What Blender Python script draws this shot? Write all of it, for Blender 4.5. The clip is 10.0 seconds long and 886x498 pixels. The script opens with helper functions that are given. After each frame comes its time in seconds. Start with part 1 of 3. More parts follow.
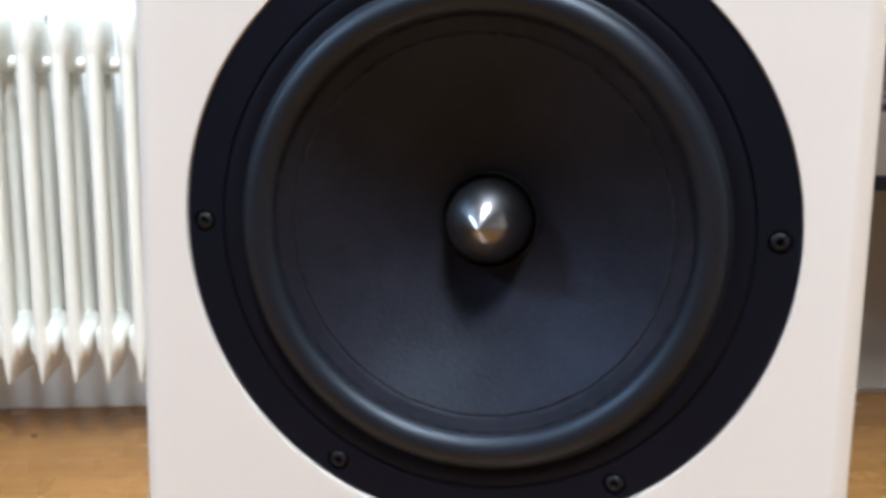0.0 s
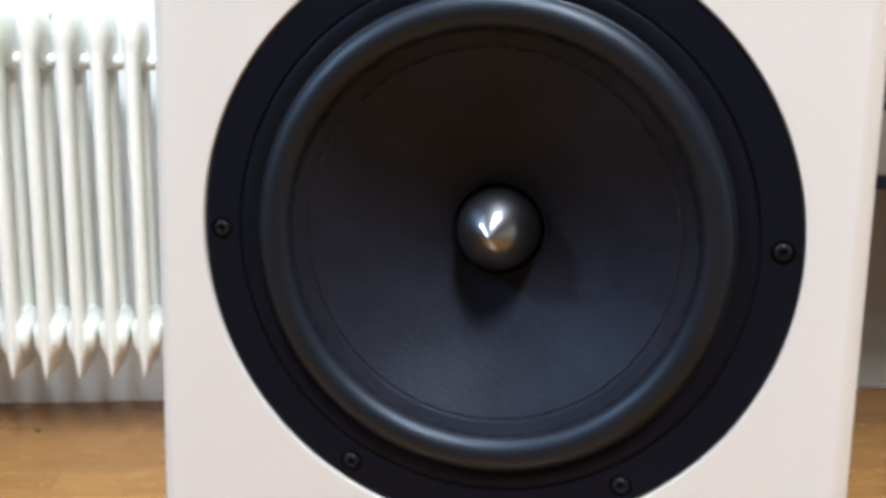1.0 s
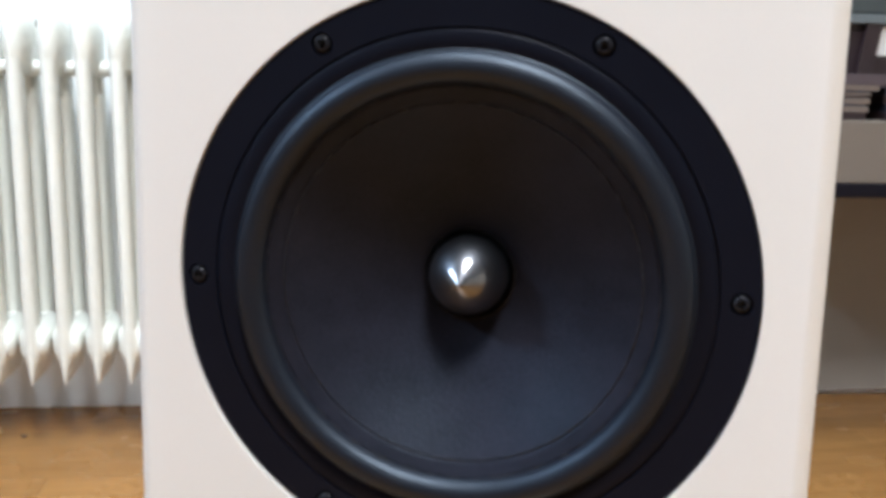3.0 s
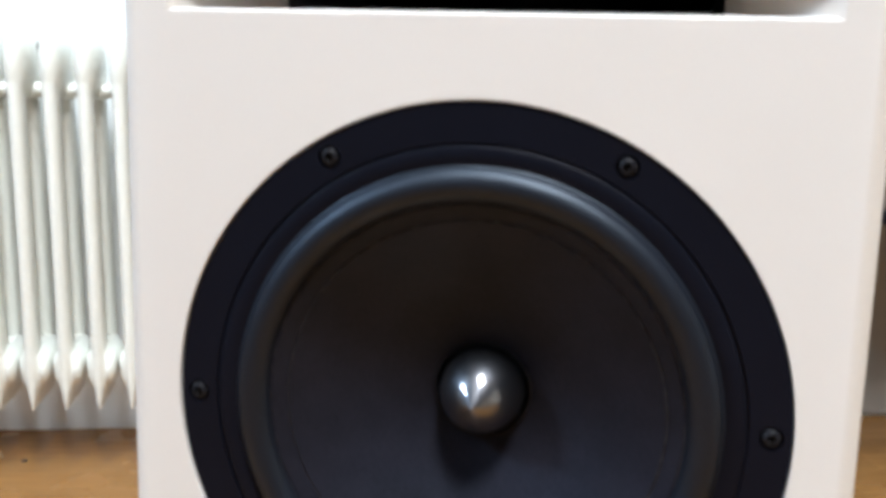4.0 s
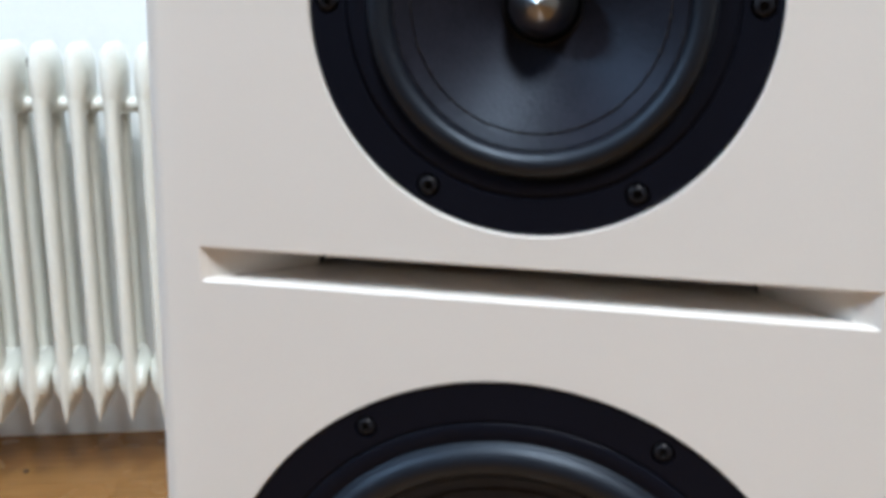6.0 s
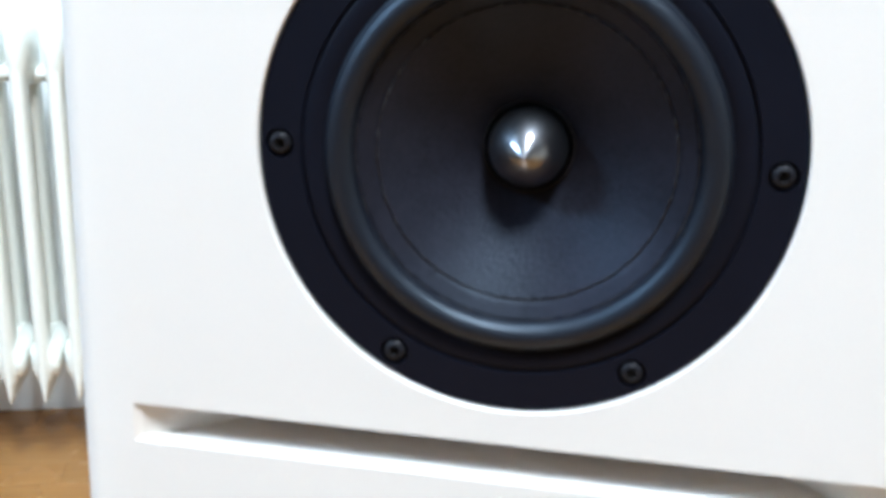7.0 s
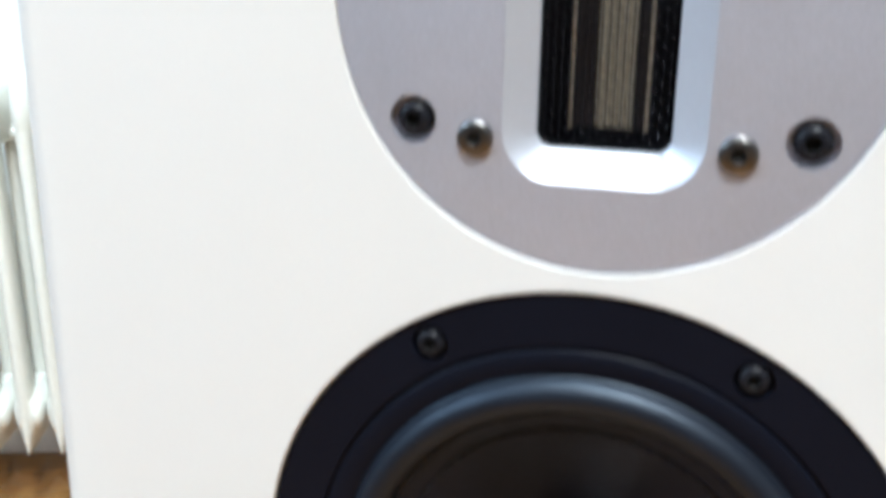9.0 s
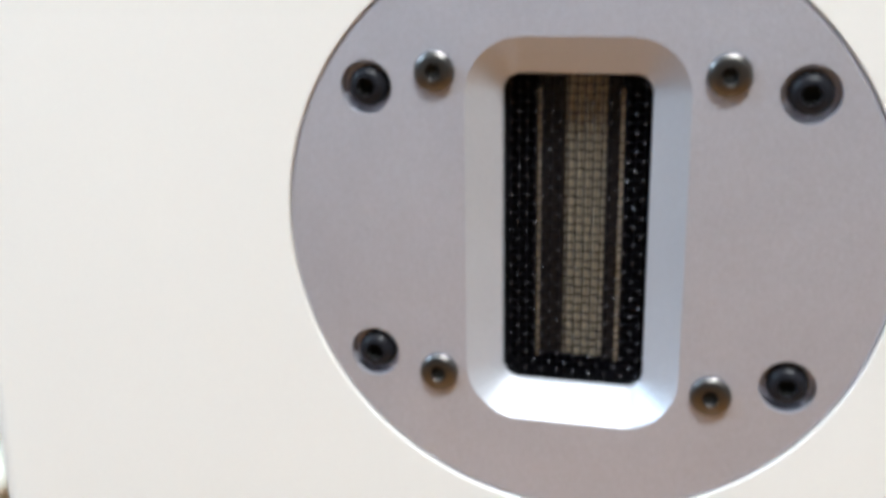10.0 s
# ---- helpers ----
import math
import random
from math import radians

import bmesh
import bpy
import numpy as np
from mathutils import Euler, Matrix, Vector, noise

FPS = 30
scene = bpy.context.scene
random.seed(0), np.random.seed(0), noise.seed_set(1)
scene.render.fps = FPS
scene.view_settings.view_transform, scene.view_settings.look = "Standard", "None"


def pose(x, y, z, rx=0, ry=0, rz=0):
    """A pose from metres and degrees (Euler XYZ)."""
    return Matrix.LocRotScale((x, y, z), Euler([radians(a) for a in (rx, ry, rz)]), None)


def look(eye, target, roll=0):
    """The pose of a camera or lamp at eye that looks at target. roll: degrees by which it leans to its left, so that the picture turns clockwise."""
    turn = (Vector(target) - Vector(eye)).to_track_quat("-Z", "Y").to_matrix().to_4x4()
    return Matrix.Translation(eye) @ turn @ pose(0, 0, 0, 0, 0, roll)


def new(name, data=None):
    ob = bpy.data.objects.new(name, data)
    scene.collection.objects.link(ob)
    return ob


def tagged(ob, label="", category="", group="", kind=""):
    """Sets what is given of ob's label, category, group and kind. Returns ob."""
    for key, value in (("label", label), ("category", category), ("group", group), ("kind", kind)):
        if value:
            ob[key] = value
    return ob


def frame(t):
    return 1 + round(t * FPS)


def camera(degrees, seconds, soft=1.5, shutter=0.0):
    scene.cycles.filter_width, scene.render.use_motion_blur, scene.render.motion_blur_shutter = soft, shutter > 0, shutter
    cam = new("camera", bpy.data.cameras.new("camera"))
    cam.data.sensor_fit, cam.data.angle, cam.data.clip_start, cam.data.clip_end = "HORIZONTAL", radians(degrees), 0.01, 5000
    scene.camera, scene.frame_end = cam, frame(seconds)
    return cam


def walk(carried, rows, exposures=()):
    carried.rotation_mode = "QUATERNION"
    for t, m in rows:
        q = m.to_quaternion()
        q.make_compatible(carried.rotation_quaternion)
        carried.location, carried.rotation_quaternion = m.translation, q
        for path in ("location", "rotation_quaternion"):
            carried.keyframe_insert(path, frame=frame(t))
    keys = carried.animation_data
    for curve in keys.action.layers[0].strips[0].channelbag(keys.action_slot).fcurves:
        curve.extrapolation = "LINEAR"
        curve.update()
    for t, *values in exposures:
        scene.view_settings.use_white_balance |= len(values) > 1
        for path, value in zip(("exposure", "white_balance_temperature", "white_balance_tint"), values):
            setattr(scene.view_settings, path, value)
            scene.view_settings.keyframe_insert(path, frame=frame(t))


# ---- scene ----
from mathutils.geometry import delaunay_2d_cdt

cam = camera(46.98, 10.0, soft=4.2, shutter=0.7)
PATH = [
    (0, (0.0651, -0.3514, 0.6171), (-0.1448, 0.6128, 0.4549), 1.03),
    (0.5, (0.0607, -0.3543, 0.6184), (-0.1513, 0.6091, 0.4540), 1.05),
    (1, (0.0624, -0.3610, 0.6237), (-0.1463, 0.6024, 0.4558), 1.21),
    (1.5, (0.0647, -0.3658, 0.6210), (-0.1391, 0.5976, 0.4471), 1.34),
    (2, (0.0676, -0.3700, 0.6216), (-0.1303, 0.5941, 0.4446), 1.50),
    (2.2, (0.0686, -0.3730, 0.6246), (-0.1278, 0.5916, 0.4471), 1.40),
    (3.3, (0.0703, -0.3593, 0.6561), (-0.1294, 0.6060, 0.4856), 1.36),
    (3.5, (0.0703, -0.3533, 0.6641), (-0.1304, 0.6115, 0.4941), 1.36),
    (4, (0.0604, -0.3418, 0.6856), (-0.1405, 0.6223, 0.5118), 1.54),
    (4.5, (0.0548, -0.3305, 0.7205), (-0.1407, 0.6337, 0.5416), 1.61),
    (5, (0.0564, -0.3328, 0.7470), (-0.1402, 0.6295, 0.5591), 1.38),
    (5.2, (0.0554, -0.3338, 0.7570), (-0.1417, 0.6270, 0.5651), 1.38),
    (6.3, (0.0291, -0.3152, 0.8198), (-0.1391, 0.6380, 0.5686), 1.41),
    (6.5, (0.0254, -0.3037, 0.8344), (-0.1248, 0.6486, 0.5688), 2.03),
    (6.8, (0.0222, -0.2827, 0.8484), (-0.1148, 0.6684, 0.5716), 2.60),
    (7, (0.0208, -0.2711, 0.8563), (-0.1167, 0.6773, 0.5706), 2.63),
    (7.5, (0.0295, -0.2512, 0.8790), (-0.1162, 0.6917, 0.5794), 1.74),
    (8, (0.0333, -0.2356, 0.9017), (-0.1567, 0.6965, 0.5936), 1.19),
    (8.5, (0.0292, -0.2146, 0.9232), (-0.1919, 0.7093, 0.6109), 0.75),
    (9, (0.0253, -0.1982, 0.9475), (-0.2289, 0.7215, 0.6482), 0.78),
    (9.5, (0.0275, -0.1855, 0.9680), (-0.2352, 0.7425, 0.7037), -0.11),
    (10, (0.0275, -0.1788, 0.9854), (-0.2287, 0.7479, 0.7105), -0.91),
]
EXPOSURES = [(0.0, 0.06, 5860, 9), (3.4, 0.06, 5880, 8), (5.2, -0.05, 5960, 7), (6.3, -0.52, 5820, 7), (6.6, -0.35, 5780, 7), (7.0, 0.24, 5460, 3),
             (7.5, 0.07, 5820, 4), (8.6, 0.11, 5860, 3), (9.0, 0.07, 5730, 3), (9.5, -0.15, 5900, 5), (10.0, -0.08, 5960, 5)]
walk(cam, [(t, look(eye, target, roll)) for t, eye, target, roll in PATH], EXPOSURES)

# ---- light ----
world = bpy.data.worlds.new("sky")
world.use_nodes = True
scene.world = world
wn = world.node_tree
sky = wn.nodes.new("ShaderNodeTexSky")
sky.sky_type = "NISHITA"
sky.sun_disc = False
sky.sun_elevation, sky.sun_rotation = radians(40), radians(200)
wn.nodes["Background"].inputs["Strength"].default_value = 0.08
wn.links.new(sky.outputs[0], wn.nodes["Background"].inputs["Color"])

# the room stands at an angle to the loudspeaker's front
TURN = 19.1
ROOM = Matrix.Translation((0, 1.65, 0)) @ Matrix.Rotation(radians(TURN), 4, "Z") @ Matrix.Diagonal((1, -1, 1, 1))
U0, U1, V1, CEIL = -3.4, 2.0, 6.2, 3.1


def room(u, v, z):
    """A place from metres along the radiator wall, metres out from it, and height."""
    return ROOM @ Vector((u, v, z))


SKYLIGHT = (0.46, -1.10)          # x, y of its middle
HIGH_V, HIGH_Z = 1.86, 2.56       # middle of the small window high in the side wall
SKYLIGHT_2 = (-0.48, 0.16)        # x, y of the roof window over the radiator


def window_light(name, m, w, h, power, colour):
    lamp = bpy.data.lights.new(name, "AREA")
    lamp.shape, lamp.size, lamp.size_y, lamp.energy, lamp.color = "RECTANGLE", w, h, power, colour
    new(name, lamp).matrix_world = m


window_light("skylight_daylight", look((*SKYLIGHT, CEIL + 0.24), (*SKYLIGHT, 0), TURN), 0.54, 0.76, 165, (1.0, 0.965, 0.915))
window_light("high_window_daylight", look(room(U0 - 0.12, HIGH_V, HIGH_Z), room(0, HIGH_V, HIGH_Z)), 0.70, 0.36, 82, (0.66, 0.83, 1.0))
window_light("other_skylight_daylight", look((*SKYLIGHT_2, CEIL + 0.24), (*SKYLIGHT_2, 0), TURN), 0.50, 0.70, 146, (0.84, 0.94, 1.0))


# ---- materials ----
def material(name, colour, rough=0.5, metal=0.0, coat=0.0, spec=0.5):
    mat = bpy.data.materials.new(name)
    mat.use_nodes = True
    b = mat.node_tree.nodes["Principled BSDF"]
    b.inputs["Base Color"].default_value = (*colour, 1)
    b.inputs["Roughness"].default_value = rough
    b.inputs["Metallic"].default_value = metal
    b.inputs["Coat Weight"].default_value = coat
    b.inputs["Specular IOR Level"].default_value = spec
    return mat


def node(mat, kind, **inputs):
    n = mat.node_tree.nodes.new(kind)
    for k, v in inputs.items():
        n.inputs[k.replace("_", " ")].default_value = v
    return n


def link(mat, a, b):
    mat.node_tree.links.new(a, b)


def textured(mat, colour, spread=0.06, scale=8.0, fine=400.0, bump=0.0, rough=None, rough_spread=0.08, stretch=(1, 1, 1)):
    """Two scales of variation in tone and gloss, with a fine relief."""
    b = mat.node_tree.nodes["Principled BSDF"]
    co = node(mat, "ShaderNodeTexCoord")
    mp = node(mat, "ShaderNodeMapping")
    mp.inputs["Scale"].default_value = stretch
    link(mat, co.outputs["Object"], mp.inputs["Vector"])
    big = node(mat, "ShaderNodeTexNoise", Scale=scale, Detail=4.0, Roughness=0.6)
    small = node(mat, "ShaderNodeTexNoise", Scale=fine, Detail=3.0, Roughness=0.6)
    for n in (big, small):
        link(mat, mp.outputs[0], n.inputs["Vector"])
    add = node(mat, "ShaderNodeMath")
    add.operation = "ADD"
    link(mat, big.outputs["Fac"], add.inputs[0])
    link(mat, small.outputs["Fac"], add.inputs[1])
    ramp = node(mat, "ShaderNodeMapRange")
    ramp.inputs["From Min"].default_value, ramp.inputs["From Max"].default_value = 0.6, 1.4
    ramp.inputs["To Min"].default_value, ramp.inputs["To Max"].default_value = 1 - spread, 1 + spread
    link(mat, add.outputs[0], ramp.inputs["Value"])
    mul = node(mat, "ShaderNodeVectorMath")
    mul.operation = "SCALE"
    mul.inputs[0].default_value = colour
    link(mat, ramp.outputs[0], mul.inputs["Scale"])
    link(mat, mul.outputs[0], b.inputs["Base Color"])
    if rough is not None:
        rr = node(mat, "ShaderNodeMapRange")
        rr.inputs["To Min"].default_value, rr.inputs["To Max"].default_value = rough - rough_spread, rough + rough_spread
        link(mat, small.outputs["Fac"], rr.inputs["Value"])
        link(mat, rr.outputs[0], b.inputs["Roughness"])
    if bump:
        bp = node(mat, "ShaderNodeBump", Strength=bump, Distance=0.0006)
        link(mat, small.outputs["Fac"], bp.inputs["Height"])
        link(mat, bp.outputs[0], b.inputs["Normal"])
    return mat


def wood(name, island):
    """Honey-coloured oiled beech strip, each piece a little different."""
    mat = material(name, (0.5, 0.3, 0.13), 0.32, 0, 0.0)
    b = mat.node_tree.nodes["Principled BSDF"]
    co = node(mat, "ShaderNodeTexCoord")
    geo = node(mat, "ShaderNodeNewGeometry") if island else node(mat, "ShaderNodeObjectInfo")
    rnd = geo.outputs["Random Per Island"] if island else geo.outputs["Random"]
    shift = node(mat, "ShaderNodeVectorMath")
    shift.operation = "SCALE"
    shift.inputs[0].default_value = (7.0, 13.0, 3.0)
    link(mat, rnd, shift.inputs["Scale"])
    add = node(mat, "ShaderNodeVectorMath")
    link(mat, co.outputs["Object"], add.inputs[0])
    link(mat, shift.outputs[0], add.inputs[1])
    mp = node(mat, "ShaderNodeMapping")
    mp.inputs["Scale"].default_value = (3.0, 45.0, 3.0)
    link(mat, add.outputs[0], mp.inputs["Vector"])
    grain = node(mat, "ShaderNodeTexNoise", Scale=2.2, Detail=7.0, Roughness=0.62, Distortion=0.6)
    link(mat, mp.outputs[0], grain.inputs["Vector"])
    blot = node(mat, "ShaderNodeTexNoise", Scale=6.0, Detail=3.0)
    link(mat, add.outputs[0], blot.inputs["Vector"])
    ramp = node(mat, "ShaderNodeValToRGB")
    ramp.color_ramp.elements[0].position, ramp.color_ramp.elements[0].color = 0.30, (0.215, 0.096, 0.026, 1)
    ramp.color_ramp.elements[1].position, ramp.color_ramp.elements[1].color = 0.75, (0.322, 0.162, 0.050, 1)
    link(mat, grain.outputs["Fac"], ramp.inputs["Fac"])
    tone = node(mat, "ShaderNodeMapRange")
    tone.inputs["To Min"].default_value, tone.inputs["To Max"].default_value = 0.88, 1.12
    link(mat, rnd, tone.inputs["Value"])
    tone2 = node(mat, "ShaderNodeMapRange")
    tone2.inputs["From Min"].default_value, tone2.inputs["From Max"].default_value = 0.3, 0.7
    tone2.inputs["To Min"].default_value, tone2.inputs["To Max"].default_value = 0.92, 1.08
    link(mat, blot.outputs["Fac"], tone2.inputs["Value"])
    both = node(mat, "ShaderNodeMath")
    both.operation = "MULTIPLY"
    link(mat, tone.outputs[0], both.inputs[0])
    link(mat, tone2.outputs[0], both.inputs[1])
    mul = node(mat, "ShaderNodeVectorMath")
    mul.operation = "SCALE"
    link(mat, ramp.outputs["Color"], mul.inputs[0])
    link(mat, both.outputs[0], mul.inputs["Scale"])
    link(mat, mul.outputs[0], b.inputs["Base Color"])
    rr = node(mat, "ShaderNodeMapRange")
    rr.inputs["To Min"].default_value, rr.inputs["To Max"].default_value = 0.18, 0.34
    link(mat, blot.outputs["Fac"], rr.inputs["Value"])
    link(mat, rr.outputs[0], b.inputs["Roughness"])
    bp = node(mat, "ShaderNodeBump", Strength=0.12, Distance=0.001)
    link(mat, grain.outputs["Fac"], bp.inputs["Height"])
    link(mat, bp.outputs[0], b.inputs["Normal"])
    return mat


LACQUER = textured(material("white_satin_lacquer", (0.80, 0.777, 0.748), 0.38), (0.80, 0.777, 0.748), 0.018, 6, 900, 0.05, 0.40, 0.05)
PORT_PAINT = textured(material("white_port_paint", (0.72, 0.70, 0.66), 0.5), (0.77, 0.74, 0.70), 0.03, 12, 700, 0.1, 0.5)
# near-black colour stands in for the shade deep inside the port
PORT_SHADE = material("port_depth_shade", (0.030, 0.027, 0.036), 0.9)
FLANGE = textured(material("black_cast_frame", (0.004, 0.005, 0.009), 0.45, spec=0.11), (0.0050, 0.0060, 0.0115), 0.15, 30, 1500, 0.25, 0.40, 0.08)
RUBBER = textured(material("black_rubber", (0.006, 0.008, 0.014), 0.5, spec=0.57), (0.0044, 0.0056, 0.0104), 0.2, 25, 900, 0.12, 0.46, 0.08)
RUBBER.node_tree.nodes["Principled BSDF"].inputs["Specular Tint"].default_value = (0.70, 0.83, 1.0, 1)
CONE = textured(material("black_coated_cone", (0.008, 0.0085, 0.0125), 0.5, spec=0.23), (0.0120, 0.0118, 0.0184), 0.55, 40, 700, 0.30, 0.45, 0.10)
CONE.node_tree.nodes["Principled BSDF"].inputs["Specular Tint"].default_value = (0.62, 0.78, 1.0, 1)
GLUE = textured(material("dried_glue_bead", (0.009, 0.009, 0.013), 0.35, spec=0.5), (0.020, 0.021, 0.025), 0.7, 120, 900, 0.4, 0.32)
PLUG = textured(material("polished_dark_aluminium", (0.105, 0.110, 0.125), 0.42, 1.0, coat=1.0), (0.105, 0.110, 0.125), 0.05, 60, 2000, 0.04, 0.42, 0.04)
PLUG.node_tree.nodes["Principled BSDF"].inputs["Coat IOR"].default_value = 2.3
PLUG.node_tree.nodes["Principled BSDF"].inputs["Coat Roughness"].default_value = 0.06
FORMER = textured(material("dark_coil_former", (0.010, 0.010, 0.013), 0.4, spec=0.3), (0.010, 0.010, 0.013), 0.1, 200, 2000, 0.05, 0.40, 0.05)
GAP = material("voice_coil_gap", (0.004, 0.004, 0.004), 0.9)
SCREW = textured(material("black_oxide_screw", (0.010, 0.0105, 0.013), 0.35, 0.0, spec=0.15), (0.012, 0.0122, 0.016), 0.2, 200, 2000, 0.1, 0.34)
SOCKET = material("screw_socket", (0.003, 0.003, 0.003), 0.8)
CHROME = textured(material("steel_button_screw", (0.165, 0.157, 0.153), 0.27, 1.0), (0.165, 0.157, 0.153), 0.15, 200, 2000, 0.05, 0.34)
ALU = textured(material("brushed_anodised_aluminium", (0.66, 0.65, 0.70), 0.5, 0.7), (0.588, 0.591, 0.668), 0.12, 15, 1700, 0.22, 0.50, 0.10)
ALU_BEVEL = textured(material("bead_blasted_aluminium", (0.72, 0.72, 0.76), 0.46, 0.5), (0.57, 0.585, 0.645), 0.05, 25, 1200, 0.14, 0.46, 0.05)
MESH = textured(material("black_steel_mesh", (0.0015, 0.0015, 0.003), 0.5, spec=0.05), (0.0015, 0.0015, 0.003), 0.2, 100, 2000, 0, 0.5)
# much paler metal than the mesh: its glints put into the colour
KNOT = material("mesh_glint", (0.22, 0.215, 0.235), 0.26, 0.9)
RIBBON = textured(material("pleated_ribbon_foil", (0.50, 0.46, 0.38), 0.4, 0.3), (0.72, 0.67, 0.55), 0.10, 150, 1500, 0.1, 0.42)
COPPER = material("ribbon_edge_wire", (0.66, 0.60, 0.50), 0.4, 0.4)
MEMBRANE = textured(material("dark_membrane", (0.017, 0.014, 0.016), 0.5), (0.017, 0.014, 0.016), 0.15, 90, 1500, 0.1, 0.5)
DARK = material("tweeter_inside", (0.003, 0.003, 0.004), 0.7, spec=0.1)
ENAMEL = textured(material("cream_radiator_enamel", (0.80, 0.785, 0.74), 0.3), (0.81, 0.795, 0.725), 0.03, 14, 300, 0.05, 0.28, 0.05)
CHIP = material("dark_chip", (0.045, 0.022, 0.012), 0.7)
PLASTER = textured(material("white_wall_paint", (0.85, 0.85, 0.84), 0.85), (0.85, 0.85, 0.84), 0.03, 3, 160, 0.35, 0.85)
# dark grey for the unseen walls, chosen only to cut bounce light
WALLPAINT = textured(material("bounce_cutting_wall_grey", (0.2, 0.19, 0.18), 0.85), (0.20, 0.192, 0.185), 0.03, 3, 160, 0.3, 0.85)
CREAM = textured(material("cream_wall_paint", (0.82, 0.775, 0.69), 0.85), (0.82, 0.768, 0.665), 0.03, 3, 160, 0.3, 0.85)
# unseen ceiling, greyed likewise so that less light bounces back
CEILPAINT = textured(material("bounce_cutting_ceiling_grey", (0.4, 0.39, 0.38), 0.9), (0.40, 0.395, 0.385), 0.03, 3, 160, 0.3, 0.88)
SKIRTING = textured(material("grey_white_skirting_paint", (0.60, 0.58, 0.55), 0.5), (0.45, 0.435, 0.42), 0.04, 5, 200, 0.1, 0.5)
BLACKWOOD = textured(material("black_stained_board", (0.008, 0.007, 0.011), 0.5, spec=0.1), (0.008, 0.007, 0.011), 0.2, 10, 300, 0.1, 0.4)
# darker than the wall paint, for the sheet added under the shelf
SHEET = textured(material("grey_brown_sheet", (0.30, 0.265, 0.23), 0.8), (0.30, 0.265, 0.23), 0.06, 5, 300, 0.2, 0.8)
CARD = textured(material("beige_board", (0.17, 0.138, 0.11), 0.8), (0.17, 0.138, 0.11), 0.06, 6, 250, 0.2, 0.8)
PAPER = textured(material("aged_paper", (0.15, 0.115, 0.095), 0.85), (0.15, 0.115, 0.095), 0.10, 30, 500, 0.2, 0.85)
BOOKLET = textured(material("dull_violet_cover", (0.075, 0.055, 0.062), 0.6), (0.075, 0.055, 0.062), 0.10, 30, 500, 0.2, 0.6)
MAROON = textured(material("dark_maroon_cover", (0.022, 0.011, 0.013), 0.5), (0.022, 0.011, 0.013), 0.1, 20, 400, 0.1, 0.5)
GREYCASE = textured(material("grey_green_plastic", (0.05, 0.058, 0.058), 0.5), (0.05, 0.058, 0.058), 0.06, 15, 400, 0.1, 0.5)
GREYRIM = textured(material("pale_grey_plastic", (0.13, 0.145, 0.15), 0.5), (0.13, 0.145, 0.15), 0.05, 15, 400, 0.1, 0.5)
NAVY = textured(material("navy_cloth_cover", (0.018, 0.020, 0.035), 0.7), (0.018, 0.020, 0.035), 0.15, 20, 500, 0.2, 0.7)
WHITEPAPER = material("white_print", (0.8, 0.8, 0.8), 0.7)
STRIP = wood("beech_strip", False)
STRIP_REST = wood("beech_strip_far", True)
SUBFLOOR = material("dark_joint", (0.05, 0.03, 0.015), 0.8)


# ---- mesh helpers ----
def part(name, bm, mat, parent=None, label="", smooth=False):
    me = bpy.data.meshes.new(name)
    bmesh.ops.recalc_face_normals(bm, faces=bm.faces)
    bm.to_mesh(me)
    bm.free()
    me.materials.append(mat)
    if smooth:
        for p in me.polygons:
            p.use_smooth = True
        me.set_sharp_from_angle(angle=radians(smooth if smooth is not True else 40))
    ob = new(name, me)
    ob.parent = parent
    if label:
        tagged(ob, label)
    return ob


def thing(name, label, category, at=(0, 0, 0), group="", kind=""):
    ob = new(name)
    ob.location = at
    ob.empty_display_size = 0.05
    return tagged(ob, label, category, group, kind)


def circle(cx, cz, r, n, y, start=0.0):
    return [(cx + r * math.cos(start + 2 * math.pi * k / n), y, cz + r * math.sin(start + 2 * math.pi * k / n)) for k in range(n)]


def rounded(cx, cz, hx, hz, r, y, n=8):
    pts = []
    for sx, sz, a0 in ((1, 1, 0), (-1, 1, 90), (-1, -1, 180), (1, -1, 270)):
        for k in range(n + 1):
            a = radians(a0 + 90 * k / n)
            pts.append((cx + sx * (hx - r) + r * math.cos(a), y, cz + sz * (hz - r) + r * math.sin(a)))
    return pts


def loop(bm, pts):
    vs = [bm.verts.new(p) for p in pts]
    return vs


def bridge(bm, a, b, closed=True):
    n = len(a)
    for k in range(n if closed else n - 1):
        j = (k + 1) % n
        bm.faces.new((a[k], a[j], b[j], b[k]))


def fill(bm, loops):
    """A flat face inside the first loop with the others as holes."""
    vs = [v for some in loops for v in some]
    edges, first = [], 0
    for some in loops:
        n = len(some)
        edges += [(first + k, first + (k + 1) % n) for k in range(n)]
        first += n
    _, _, faces, origin, _, _ = delaunay_2d_cdt([Vector((v.co.x, v.co.z)) for v in vs], edges, [], 0, 1e-7)
    polys = [np.array([(v.co.x, v.co.z) for v in some]) for some in loops]

    def inside(p, poly):
        a, b = poly, np.roll(poly, -1, 0)
        cross = (a[:, 1] > p[1]) != (b[:, 1] > p[1])
        x = a[:, 0] + (p[1] - a[:, 1]) * (b[:, 0] - a[:, 0]) / np.where(b[:, 1] == a[:, 1], 1, b[:, 1] - a[:, 1])
        return np.count_nonzero(cross & (x > p[0])) % 2 == 1

    for f in faces:
        own = [vs[origin[k][0]] for k in f]
        mid = sum((v.co for v in own), Vector()) / 3
        p = (mid.x, mid.z)
        if inside(p, polys[0]) and not any(inside(p, q) for q in polys[1:]):
            bm.faces.new(own)


